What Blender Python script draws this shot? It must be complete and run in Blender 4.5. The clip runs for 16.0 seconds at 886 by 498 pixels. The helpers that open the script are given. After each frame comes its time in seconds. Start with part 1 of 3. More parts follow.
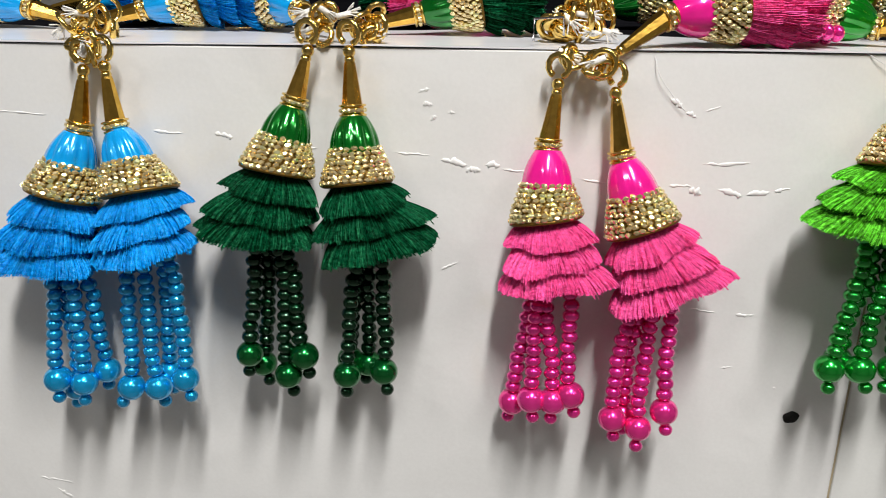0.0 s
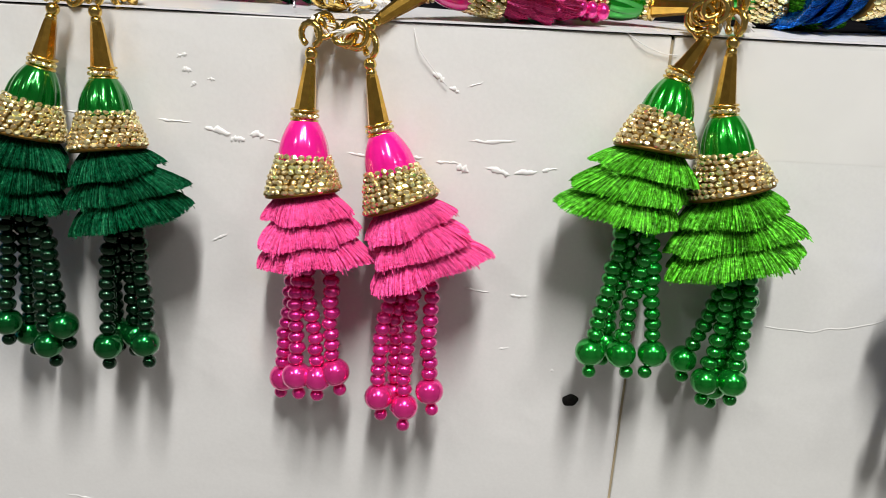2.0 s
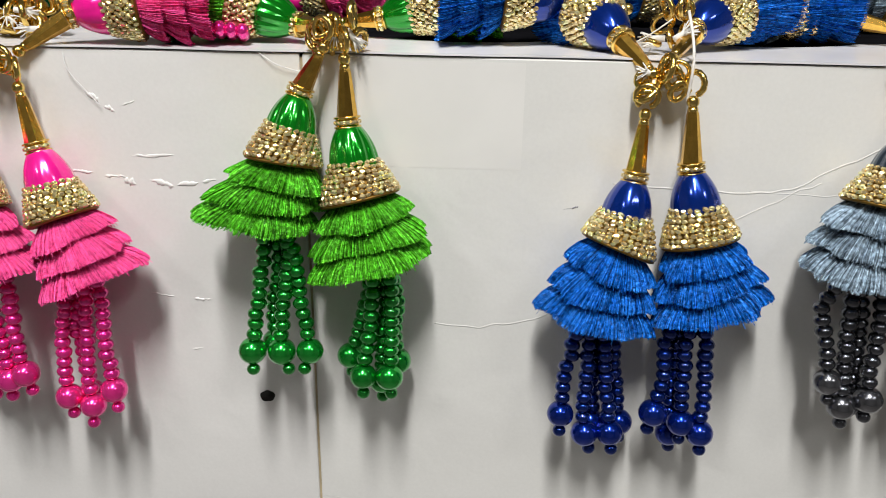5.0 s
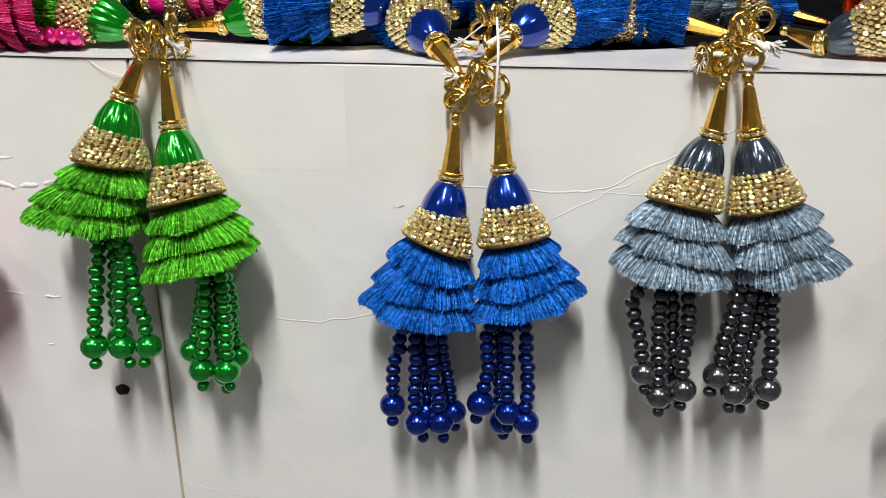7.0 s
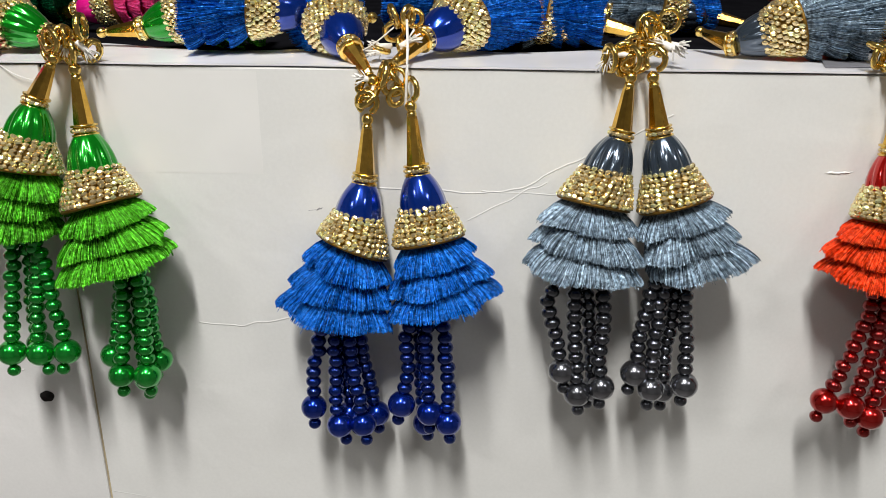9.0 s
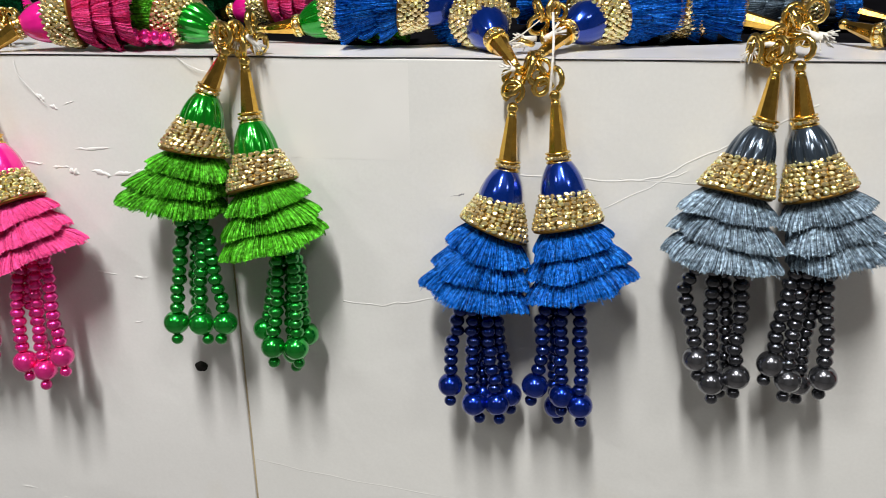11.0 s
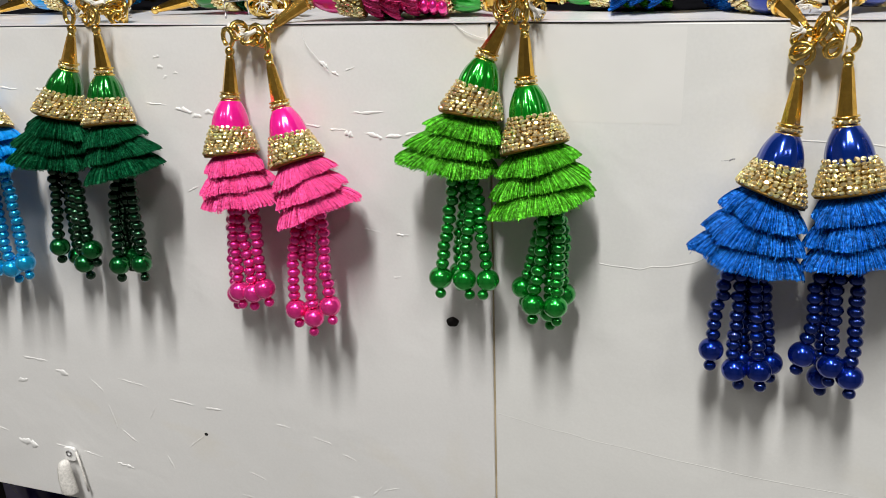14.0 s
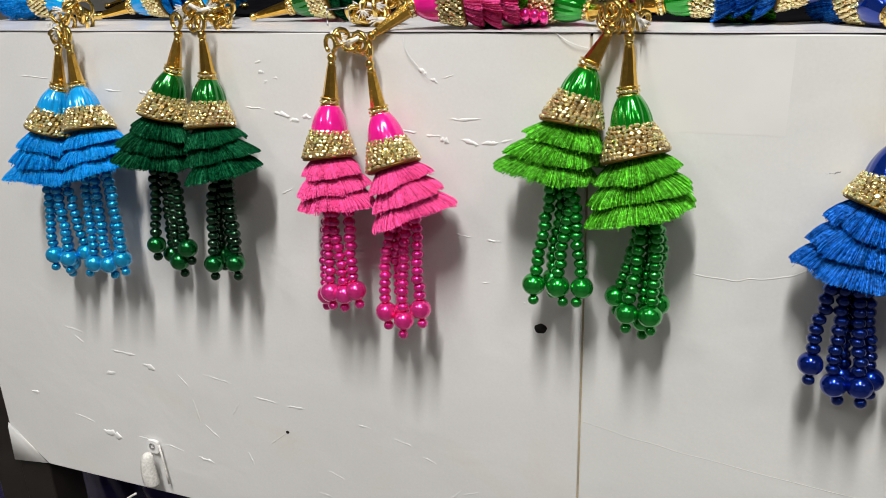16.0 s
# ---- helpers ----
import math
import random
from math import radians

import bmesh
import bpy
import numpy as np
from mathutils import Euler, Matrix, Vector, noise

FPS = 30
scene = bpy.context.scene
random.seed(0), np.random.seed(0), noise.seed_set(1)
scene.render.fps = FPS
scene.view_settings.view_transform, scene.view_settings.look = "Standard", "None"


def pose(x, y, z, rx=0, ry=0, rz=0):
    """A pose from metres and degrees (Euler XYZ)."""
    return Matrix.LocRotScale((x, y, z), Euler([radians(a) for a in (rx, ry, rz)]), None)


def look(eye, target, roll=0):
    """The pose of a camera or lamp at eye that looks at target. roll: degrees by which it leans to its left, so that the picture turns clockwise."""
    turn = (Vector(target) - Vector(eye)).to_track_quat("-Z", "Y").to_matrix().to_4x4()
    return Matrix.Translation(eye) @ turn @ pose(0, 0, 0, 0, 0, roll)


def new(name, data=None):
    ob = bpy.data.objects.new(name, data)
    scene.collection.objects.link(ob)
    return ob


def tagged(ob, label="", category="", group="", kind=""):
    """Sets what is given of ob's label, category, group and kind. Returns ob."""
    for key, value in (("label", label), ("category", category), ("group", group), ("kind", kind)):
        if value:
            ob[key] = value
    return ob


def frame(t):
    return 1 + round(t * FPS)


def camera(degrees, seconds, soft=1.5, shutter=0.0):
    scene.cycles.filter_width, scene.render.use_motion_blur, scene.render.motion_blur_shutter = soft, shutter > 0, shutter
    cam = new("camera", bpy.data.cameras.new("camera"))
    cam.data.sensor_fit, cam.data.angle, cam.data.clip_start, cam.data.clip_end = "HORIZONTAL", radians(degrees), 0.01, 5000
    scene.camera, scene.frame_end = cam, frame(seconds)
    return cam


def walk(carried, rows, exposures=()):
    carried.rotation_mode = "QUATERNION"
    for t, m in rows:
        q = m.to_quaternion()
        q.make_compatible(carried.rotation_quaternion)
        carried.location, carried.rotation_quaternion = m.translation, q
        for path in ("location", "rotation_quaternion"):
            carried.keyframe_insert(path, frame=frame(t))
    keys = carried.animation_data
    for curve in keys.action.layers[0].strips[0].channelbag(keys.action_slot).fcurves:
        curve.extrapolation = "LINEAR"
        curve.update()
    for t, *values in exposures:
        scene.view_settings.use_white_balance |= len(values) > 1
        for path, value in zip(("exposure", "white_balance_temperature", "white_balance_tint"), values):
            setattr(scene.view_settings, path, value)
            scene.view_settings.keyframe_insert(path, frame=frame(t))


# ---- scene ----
cam = camera(57.64, 16.0, soft=0.75, shutter=0.2)
# seconds, place in metres, yaw, pitch and roll in degrees
PATH = [
    (0, 0.01226, -0.20671, 1.01889, 3.327, -19.195, 0.459),
    (0.5, 0.02648, -0.20535, 1.01751, 2.959, -19.986, 1.388),
    (1, 0.04028, -0.20282, 1.01624, 2.853, -20.144, 1.979),
    (1.5, 0.05658, -0.201, 1.01574, 2.212, -20.329, 2.508),
    (2, 0.06767, -0.2004, 1.0173, 1.648, -20.5, 2.705),
    (2.5, 0.08146, -0.2013, 1.01755, 1.712, -20.196, 2.661),
    (3, 0.09949, -0.20081, 1.02079, 1.834, -20.407, 2.185),
    (3.5, 0.1174, -0.20507, 1.02284, 2.251, -20.284, 1.737),
    (4, 0.13235, -0.20706, 1.02595, 2.611, -20.341, 1.394),
    (4.5, 0.14986, -0.20515, 1.02591, 3.204, -20.794, 0.949),
    (5, 0.16251, -0.20673, 1.02721, 2.959, -20.933, 0.959),
    (7.5, 0.21657, -0.21137, 1.03297, 2.044, -21.671, 0.721),
    (8, 0.22284, -0.20999, 1.03178, 1.244, -21.368, 0.869),
    (9.25, 0.2262, -0.213, 1.0315, 1.4, -21.0, 0.45),
    (10.3, 0.21875, -0.21934, 1.03013, 4.877, -20.63, -0.092),
    (10.5, 0.21578, -0.2234, 1.02793, 5.677, -19.999, -0.197),
    (11, 0.2143, -0.22426, 1.02724, 8.327, -20.15, -0.486),
    (11.5, 0.20626, -0.22735, 1.0265, 10.96, -20.991, -1.075),
    (12, 0.2031, -0.23073, 1.02585, 11.752, -20.844, -1.13),
    (12.5, 0.19592, -0.2318, 1.02353, 13.733, -21.304, -1.558),
    (13, 0.18677, -0.23128, 1.01988, 15.187, -21.412, -1.657),
    (13.5, 0.18091, -0.23485, 1.02086, 16.88, -21.416, -1.987),
    (14, 0.17769, -0.24165, 1.02451, 18.375, -21.14, -2.295),
    (14.5, 0.17416, -0.24525, 1.02481, 19.371, -20.833, -2.094),
    (15, 0.16737, -0.2466, 1.02353, 19.765, -20.829, -1.637),
    (15.5, 0.16496, -0.2475, 1.02328, 20.382, -20.522, -1.678),
    (16, 0.16299, -0.25013, 1.02512, 21.6, -20.385, -1.99),
]
walk(cam, [(t, pose(x, y, z, 90 + pitch, 0, yaw) @ pose(0, 0, 0, 0, 0, roll)) for t, x, y, z, yaw, pitch, roll in PATH],
     exposures=[(0, -0.17), (2.5, -0.19), (4.5, -0.26), (8, -0.23), (12, -0.25), (16, -0.27)])

# ---- light ----
world = bpy.data.worlds.new("world")
scene.world = world
world.use_nodes = True
world.node_tree.nodes["Background"].inputs[0].default_value = (0.9, 0.95, 1.0, 1)
world.node_tree.nodes["Background"].inputs[1].default_value = 0.02


def ceiling_lamp(name, at, target, sx, sy, watts, colour=(1, 0.98, 0.94)):
    data = bpy.data.lights.new(name, "AREA")
    data.shape, data.size, data.size_y, data.energy, data.color = "RECTANGLE", sx, sy, watts, colour
    ob = new(name, data)
    ob.matrix_world = look(at, target)
    return ob


# one tube over the board, running away from it, and two broad unseen panels added as fill further off
ceiling_lamp("tube_lamp", (0.13, -0.61, 1.96), (0.13, -0.61, 0), 0.07, 0.46, 26.5)
ceiling_lamp("fill_panel", (-1.10, -1.55, 2.76), (0.1, 0, 0.95), 0.45, 0.45, 13.5)
ceiling_lamp("fill_panel", (1.35, -1.55, 2.76), (0.1, 0, 0.95), 0.45, 0.45, 13.5)

# ---- materials ----


def ramp(nt, fac, stops):
    r = nt.nodes.new("ShaderNodeValToRGB")
    els = r.color_ramp.elements
    while len(els) < len(stops):
        els.new(0.5)
    for e, (p, c) in zip(els, stops):
        e.position, e.color = p, (*c, 1)
    nt.links.new(fac, r.inputs[0])
    return r.outputs[0]


def material(name, colour, rough=0.5, metal=0.0, vary=0.0, island=False, noise_size=0.0, noise_amount=0.0,
             bump=0.0, bump_size=200.0, coat=0.0, sheen=0.0, trans=0.0, spec=0.5, stretch=(1, 1, 1), aniso=0.0, noise_gain=1.0):
    """A Principled material: a base colour varied per piece, by noise, with a fine relief."""
    m = bpy.data.materials.new(name)
    m.use_nodes = True
    nt = m.node_tree
    p = nt.nodes["Principled BSDF"]
    p.inputs["Roughness"].default_value = rough
    p.inputs["Metallic"].default_value = metal
    p.inputs["Coat Weight"].default_value = coat
    p.inputs["Coat Roughness"].default_value = 0.06
    p.inputs["Sheen Weight"].default_value = sheen
    p.inputs["Transmission Weight"].default_value = trans
    p.inputs["Specular IOR Level"].default_value = spec
    p.inputs["Anisotropic"].default_value = aniso
    p.inputs["Base Color"].default_value = (*colour, 1)
    coords = nt.nodes.new("ShaderNodeTexCoord")
    mapping = nt.nodes.new("ShaderNodeMapping")
    mapping.inputs["Scale"].default_value = stretch
    nt.links.new(coords.outputs["Object"], mapping.inputs["Vector"])
    shade = None
    if vary:
        src = nt.nodes.new("ShaderNodeNewGeometry").outputs["Random Per Island"] if island else nt.nodes.new("ShaderNodeObjectInfo").outputs["Random"]
        low = [c * (1 - vary) for c in colour]
        high = [min(1, c * (1 + vary) + 0.02 * vary) for c in colour]
        shade = ramp(nt, src, [(0, low), (0.5, colour), (1, high)])
    if noise_amount:
        n = nt.nodes.new("ShaderNodeTexNoise")
        n.inputs["Scale"].default_value = noise_size
        n.inputs["Detail"].default_value = 6
        nt.links.new(mapping.outputs[0], n.inputs["Vector"])
        mix = nt.nodes.new("ShaderNodeMix")
        mix.data_type, mix.blend_type = "RGBA", "MULTIPLY"
        mix.inputs[0].default_value = 1.0
        tone = ramp(nt, n.outputs[0], [(0.34, (1 - noise_amount,) * 3), (0.66, (noise_gain,) * 3)])
        if shade:
            nt.links.new(shade, mix.inputs[6])
        else:
            mix.inputs[6].default_value = (*colour, 1)
        nt.links.new(tone, mix.inputs[7])
        shade = mix.outputs[2]
    if shade:
        nt.links.new(shade, p.inputs["Base Color"])
    if bump:
        n = nt.nodes.new("ShaderNodeTexNoise")
        n.inputs["Scale"].default_value = bump_size
        n.inputs["Detail"].default_value = 4
        nt.links.new(mapping.outputs[0], n.inputs["Vector"])
        b = nt.nodes.new("ShaderNodeBump")
        b.inputs["Strength"].default_value = bump
        b.inputs["Distance"].default_value = 0.001
        nt.links.new(n.outputs[0], b.inputs["Height"])
        nt.links.new(b.outputs[0], p.inputs["Normal"])
    return m


def board_material(name, colour):
    """White laminated paper over board: broad stains, faint creases, fine grain."""
    m = material(name, colour, rough=0.42, spec=0.45)
    nt = m.node_tree
    p = nt.nodes["Principled BSDF"]
    tc = nt.nodes.new("ShaderNodeTexCoord")

    def noise_tex(scale, detail, dist=0.0):
        n = nt.nodes.new("ShaderNodeTexNoise")
        n.inputs["Scale"].default_value, n.inputs["Detail"].default_value = scale, detail
        n.inputs["Distortion"].default_value = dist
        nt.links.new(tc.outputs["Object"], n.inputs["Vector"])
        return n.outputs[0]

    big = ramp(nt, noise_tex(9, 5), [(0.32, tuple(c * 0.94 for c in colour)), (0.62, colour)])
    yellow = ramp(nt, noise_tex(22, 6, 0.6), [(0.60, (1, 1, 1)), (0.80, (0.97, 0.94, 0.87))])
    fine = ramp(nt, noise_tex(900, 3), [(0.3, (0.965,) * 3), (0.7, (1, 1, 1))])
    out = big
    for tone in (yellow, fine):
        mix = nt.nodes.new("ShaderNodeMix")
        mix.data_type, mix.blend_type = "RGBA", "MULTIPLY"
        mix.inputs[0].default_value = 1.0
        nt.links.new(out, mix.inputs[6])
        nt.links.new(tone, mix.inputs[7])
        out = mix.outputs[2]
    nt.links.new(out, p.inputs["Base Color"])
    nt.links.new(ramp(nt, noise_tex(14, 4), [(0.3, (0.33,) * 3), (0.7, (0.52,) * 3)]), p.inputs["Roughness"])
    b1, b2 = nt.nodes.new("ShaderNodeBump"), nt.nodes.new("ShaderNodeBump")
    b1.inputs["Strength"].default_value, b1.inputs["Distance"].default_value = 0.20, 0.004
    b2.inputs["Strength"].default_value, b2.inputs["Distance"].default_value = 0.12, 0.0004
    nt.links.new(noise_tex(28, 3, 0.4), b1.inputs["Height"])
    nt.links.new(noise_tex(420, 4), b2.inputs["Height"])
    nt.links.new(b1.outputs[0], b2.inputs["Normal"])
    nt.links.new(b2.outputs[0], p.inputs["Normal"])
    return m


BOARD = board_material("white_board_paper", (0.74, 0.735, 0.73))
BOARD_2 = board_material("warm_white_board_paper", (0.745, 0.745, 0.73))
FLAKE = material("white_paper_and_glint", (0.80, 0.795, 0.79), rough=0.5, noise_size=300, noise_amount=0.08)
SHEET = material("white_glossy_sheet", (0.78, 0.78, 0.82), rough=0.28, noise_size=18, noise_amount=0.22, bump=0.2, bump_size=60)
GREY_SHEET = material("grey_plastic_sheet", (0.30, 0.30, 0.33), rough=0.3, noise_size=30, noise_amount=0.4)
BLACK = material("black_plastic", (0.008, 0.008, 0.010), rough=0.9, spec=0.0, noise_size=60, noise_amount=0.4)
TAPE = material("whitish_tape", (0.75, 0.745, 0.73), rough=0.36, noise_size=40, noise_amount=0.06)
SEAM = material("yellowed_paper_edge", (0.46, 0.38, 0.25), rough=0.7, noise_size=90, noise_amount=0.35)
HOLE_SHADE = material("painted_hole_shade", (0.01, 0.009, 0.008), rough=0.9)
GOLD = material("gold_plated_plastic", (0.93, 0.56, 0.11), rough=0.20, metal=1.0, noise_size=500, noise_amount=0.25, bump=0.06, bump_size=700)
GOLD_BRIGHT = material("bright_gold_wire", (0.96, 0.68, 0.20), rough=0.18, metal=1.0, noise_size=900, noise_amount=0.20, bump=0.15, bump_size=900)
STONE = material("champagne_crystal", (1.0, 0.80, 0.42), rough=0.20, metal=0.86, vary=0.28, coat=0.5)
STONES = material("champagne_crystals", (1.0, 0.80, 0.42), rough=0.20, metal=0.86, vary=0.28, island=True, coat=0.5)
SETTING = material("gold_band_backing", (0.20, 0.11, 0.02), rough=0.5, metal=0.8)
THREAD = material("white_thread", (0.82, 0.80, 0.76), rough=0.8, noise_size=900, noise_amount=0.25)
NYLON = material("clear_nylon_line", (0.75, 0.75, 0.76), rough=0.25)
STAPLE = material("steel_staple", (0.6, 0.6, 0.62), rough=0.25, metal=1.0)
WALL = material("room_wall_paint", (0.44, 0.43, 0.415), rough=0.7, noise_size=3, noise_amount=0.12)
FLOOR = material("floor_tile", (0.34, 0.32, 0.30), rough=0.35, noise_size=6, noise_amount=0.3)
CEIL = material("ceiling_paint", (0.50, 0.50, 0.49), rough=0.8, noise_size=4, noise_amount=0.06)
PURPLE = material("purple_plastic_film", (0.055, 0.045, 0.16), rough=0.18, noise_size=25, noise_amount=0.6, bump=0.7, bump_size=45, coat=0.4)
DARK = material("dark_stained_wood", (0.018, 0.013, 0.011), rough=0.5, noise_size=80, noise_amount=0.5)

# name: words, silk, cap, strand bead, pearl
COLOURS = {
    "cyan": ("sky blue", (0.002, 0.33, 0.90), (0.003, 0.36, 0.86), (0.008, 0.36, 0.74), (0.008, 0.43, 0.86)),
    "dark_green": ("dark green", (0.0003, 0.072, 0.025), (0.001, 0.19, 0.016), (0.001, 0.036, 0.011), (0.002, 0.15, 0.028)),
    "pink": ("hot pink", (1.0, 0.085, 0.335), (0.95, 0.012, 0.32), (0.86, 0.028, 0.30), (1.0, 0.040, 0.33)),
    "light_green": ("bright green", (0.090, 0.47, 0.014), (0.002, 0.32, 0.012), (0.007, 0.31, 0.030), (0.008, 0.36, 0.036)),
    "blue": ("royal blue", (0.0025, 0.14, 0.60), (0.001, 0.034, 0.32), (0.0015, 0.020, 0.19), (0.002, 0.025, 0.29)),
    "grey": ("slate grey", (0.25, 0.34, 0.43), (0.065, 0.09, 0.125), (0.095, 0.10, 0.12), (0.18, 0.185, 0.21)),
    "red": ("orange red", (0.90, 0.050, 0.004), (0.52, 0.006, 0.004), (0.26, 0.003, 0.002), (0.38, 0.005, 0.003)),
}
MATS = {}
for key, (words, silk, cap, bead, pearl) in COLOURS.items():
    bright, deep = key in ("cyan", "pink"), key in ("dark_green", "blue", "grey")
    pearly = 0.95 if key == "grey" else 0.7 if bright else 0.85
    MATS[key] = (
        # silk: noise and gain in the colour imitate glints on the threads
        material(key + "_silk", silk, rough=0.26, metal=0.0 if bright else 0.38, vary=0.28 if bright else 0.72, island=True, noise_size=1000,
                 noise_amount=0.14 if bright else 0.48, noise_gain=1.2 if bright else 1.65, spec=0.24 if bright else 0.08 if key == "dark_green" else 0.34, bump=0.9, bump_size=1100, sheen=0.0),
        material(key + "_lacquer_cap", cap, rough=0.18, metal=0.25 if bright else 0.7, coat=1.0, noise_size=300, noise_amount=0.12),
        material(key + "_strand_bead", bead, rough=0.19, metal=pearly, coat=0.7 if deep else 1.0, spec=0.3, vary=0.14),
        material(key + "_pearl", pearl, rough=0.21, metal=pearly, coat=0.75 if deep else 1.0, spec=0.3, vary=0.10),
    )

# ---- mesh helpers ----


def mesh_of(bm, name, mat, smooth=True):
    me = bpy.data.meshes.new(name)
    bmesh.ops.recalc_face_normals(bm, faces=bm.faces)
    bm.to_mesh(me)
    bm.free()
    me.materials.append(mat)
    if smooth:
        me.polygons.foreach_set("use_smooth", [True] * len(me.polygons))
    return me


def part(name, bm, mat, parent=None, label="", smooth=True):
    """Links a bmesh (or a ready mesh) as one object under parent."""
    me = bm if isinstance(bm, bpy.types.Mesh) else mesh_of(bm, name, mat, smooth)
    ob = new(name, me)
    if parent:
        ob.parent = parent
    if label:
        tagged(ob, label)
    return ob


def box(bm, x0, x1, y0, y1, z0, z1, bevel=0.0):
    made = bmesh.ops.create_cube(bm, size=1.0, matrix=Matrix.LocRotScale(((x0 + x1) / 2, (y0 + y1) / 2, (z0 + z1) / 2), None, (x1 - x0, y1 - y0, z1 - z0)))
    if bevel:
        edges = list({e for v in made["verts"] for e in v.link_edges})
        bmesh.ops.bevel(bm, geom=edges, offset=bevel, segments=2, affect="EDGES", profile=0.5)


def loft(bm, rings, closed_ends=True):
    """Skins a list of rings, each a list of points."""
    rows = [[bm.verts.new(p) for p in ring] for ring in rings]
    n = len(rows[0])
    for a, b in zip(rows, rows[1:]):
        for i in range(n):
            bm.faces.new((a[i], a[(i + 1) % n], b[(i + 1) % n], b[i]))
    if closed_ends:
        bm.faces.new(list(reversed(rows[0])))
        bm.faces.new(rows[-1])


def ellipse(c, u, v, n, wave=None, turn=0.0):
    out = []
    for i in range(n):
        a = 2 * math.pi * i / n + turn
        k = 1 + (wave(a) if wave else 0)
        out.append(c + (u * math.cos(a) + v * math.sin(a)) * k)
    return out


def frame_of(axis, hint):
    """Two directions across an axis, the first along hint."""
    w = axis.normalized()
    u = (hint - w * hint.dot(w)).normalized()
    return u, w.cross(u)


def wire(bm, pts, r, n=6, closed=False):
    """A round wire along points."""
    rings = []
    m = len(pts)
    for i, p in enumerate(pts):
        a = pts[(i - 1) % m] if closed or i else p
        b = pts[(i + 1) % m] if closed or i < m - 1 else p
        w = (b - a).normalized()
        hint = Vector((0, 0, 1)) if abs(w.z) < 0.9 else Vector((1, 0, 0))
        u, v = frame_of(w, hint)
        rings.append(ellipse(p, u * r, v * r, n))
    if closed:
        rings.append(rings[0])
    loft(bm, rings, not closed)
    if closed:
        bmesh.ops.remove_doubles(bm, verts=bm.verts, dist=1e-6)


def thing(name, at, label, category, group=""):
    ob = new(name)
    ob.location = at
    ob.empty_display_size = 0.01
    return tagged(ob, label, category, group)


def ball_mesh(name, r, squash, mat, seg=12, rows=8):
    bm = bmesh.new()
    bmesh.ops.create_uvsphere(bm, u_segments=seg, v_segments=rows, radius=r)
    for v in bm.verts:
        v.co.z *= squash
    return mesh_of(bm, name, mat)


def stone_mesh(name, r, mat):
    """A cut crystal: table, crown and girdle."""
    bm = bmesh.new()
    rings = [ellipse(Vector((0, 0, h)), Vector((q * 1.18, 0, 0)), Vector((0, q * 0.82, 0)), 6, turn=t)
             for h, q, t in ((-0.5 * r, r * 0.9, 0), (0.1 * r, r, 0), (0.50 * r, 0.86 * r, math.pi / 6), (0.8 * r, 0.56 * r, 0))]
    loft(bm, rings)
    return mesh_of(bm, name, mat, smooth=False)


BEADS = {k: (ball_mesh("bead", 0.00222, 0.80, m[2]), ball_mesh("pearl", 0.0038, 0.97, m[3], 20, 14), ball_mesh("tip_bead", 0.00185, 0.92, m[2])) for k, m in MATS.items()}
CRYSTAL = stone_mesh("crystal", 0.00082, STONE)
CHIP = stone_mesh("crystal", 0.00072, STONE)


def aim(normal, spin, at, scale=1.0):
    q = Vector(normal).to_track_quat("Z", "Y").to_matrix().to_4x4()
    return Matrix.Translation(at) @ q @ Matrix.Rotation(spin, 4, "Z") @ Matrix.Scale(scale, 4)


def joined_stones(bm, places):
    src = CRYSTAL
    for m in places:
        vs = [bm.verts.new(m @ v.co) for v in src.vertices]
        for p in src.polygons:
            bm.faces.new([vs[i] for i in p.vertices])


# ---- tassel ----


def bell_cap(top, low, u0, u1, r0, r1, flutes, rng):
    """The lacquered bell: fluted, domed at the top, open below."""
    bm = bmesh.new()
    rings = []
    ph = rng.random() * 6
    for i in range(11):
        s = i / 10
        c = top.lerp(low, s)
        u, v = frame_of(low - top, u0.lerp(u1, s))
        r = r0 + (r1 - r0) * math.sin(min(1, s * 1.08) * math.pi / 2) ** 0.8
        if s > 0.85:
            r *= 1 + 0.02 * (s - 0.85) / 0.15
        depth = (0.03 if flutes < 11 else 0.11) * min(1, s * 1.6)
        rings.append(ellipse(c, u * r, v * r, 84, lambda a: -depth * (1 - abs(math.sin(a * flutes / 2 + ph + s * 0.5))) ** 1.6))
    loft(bm, rings)
    return bm


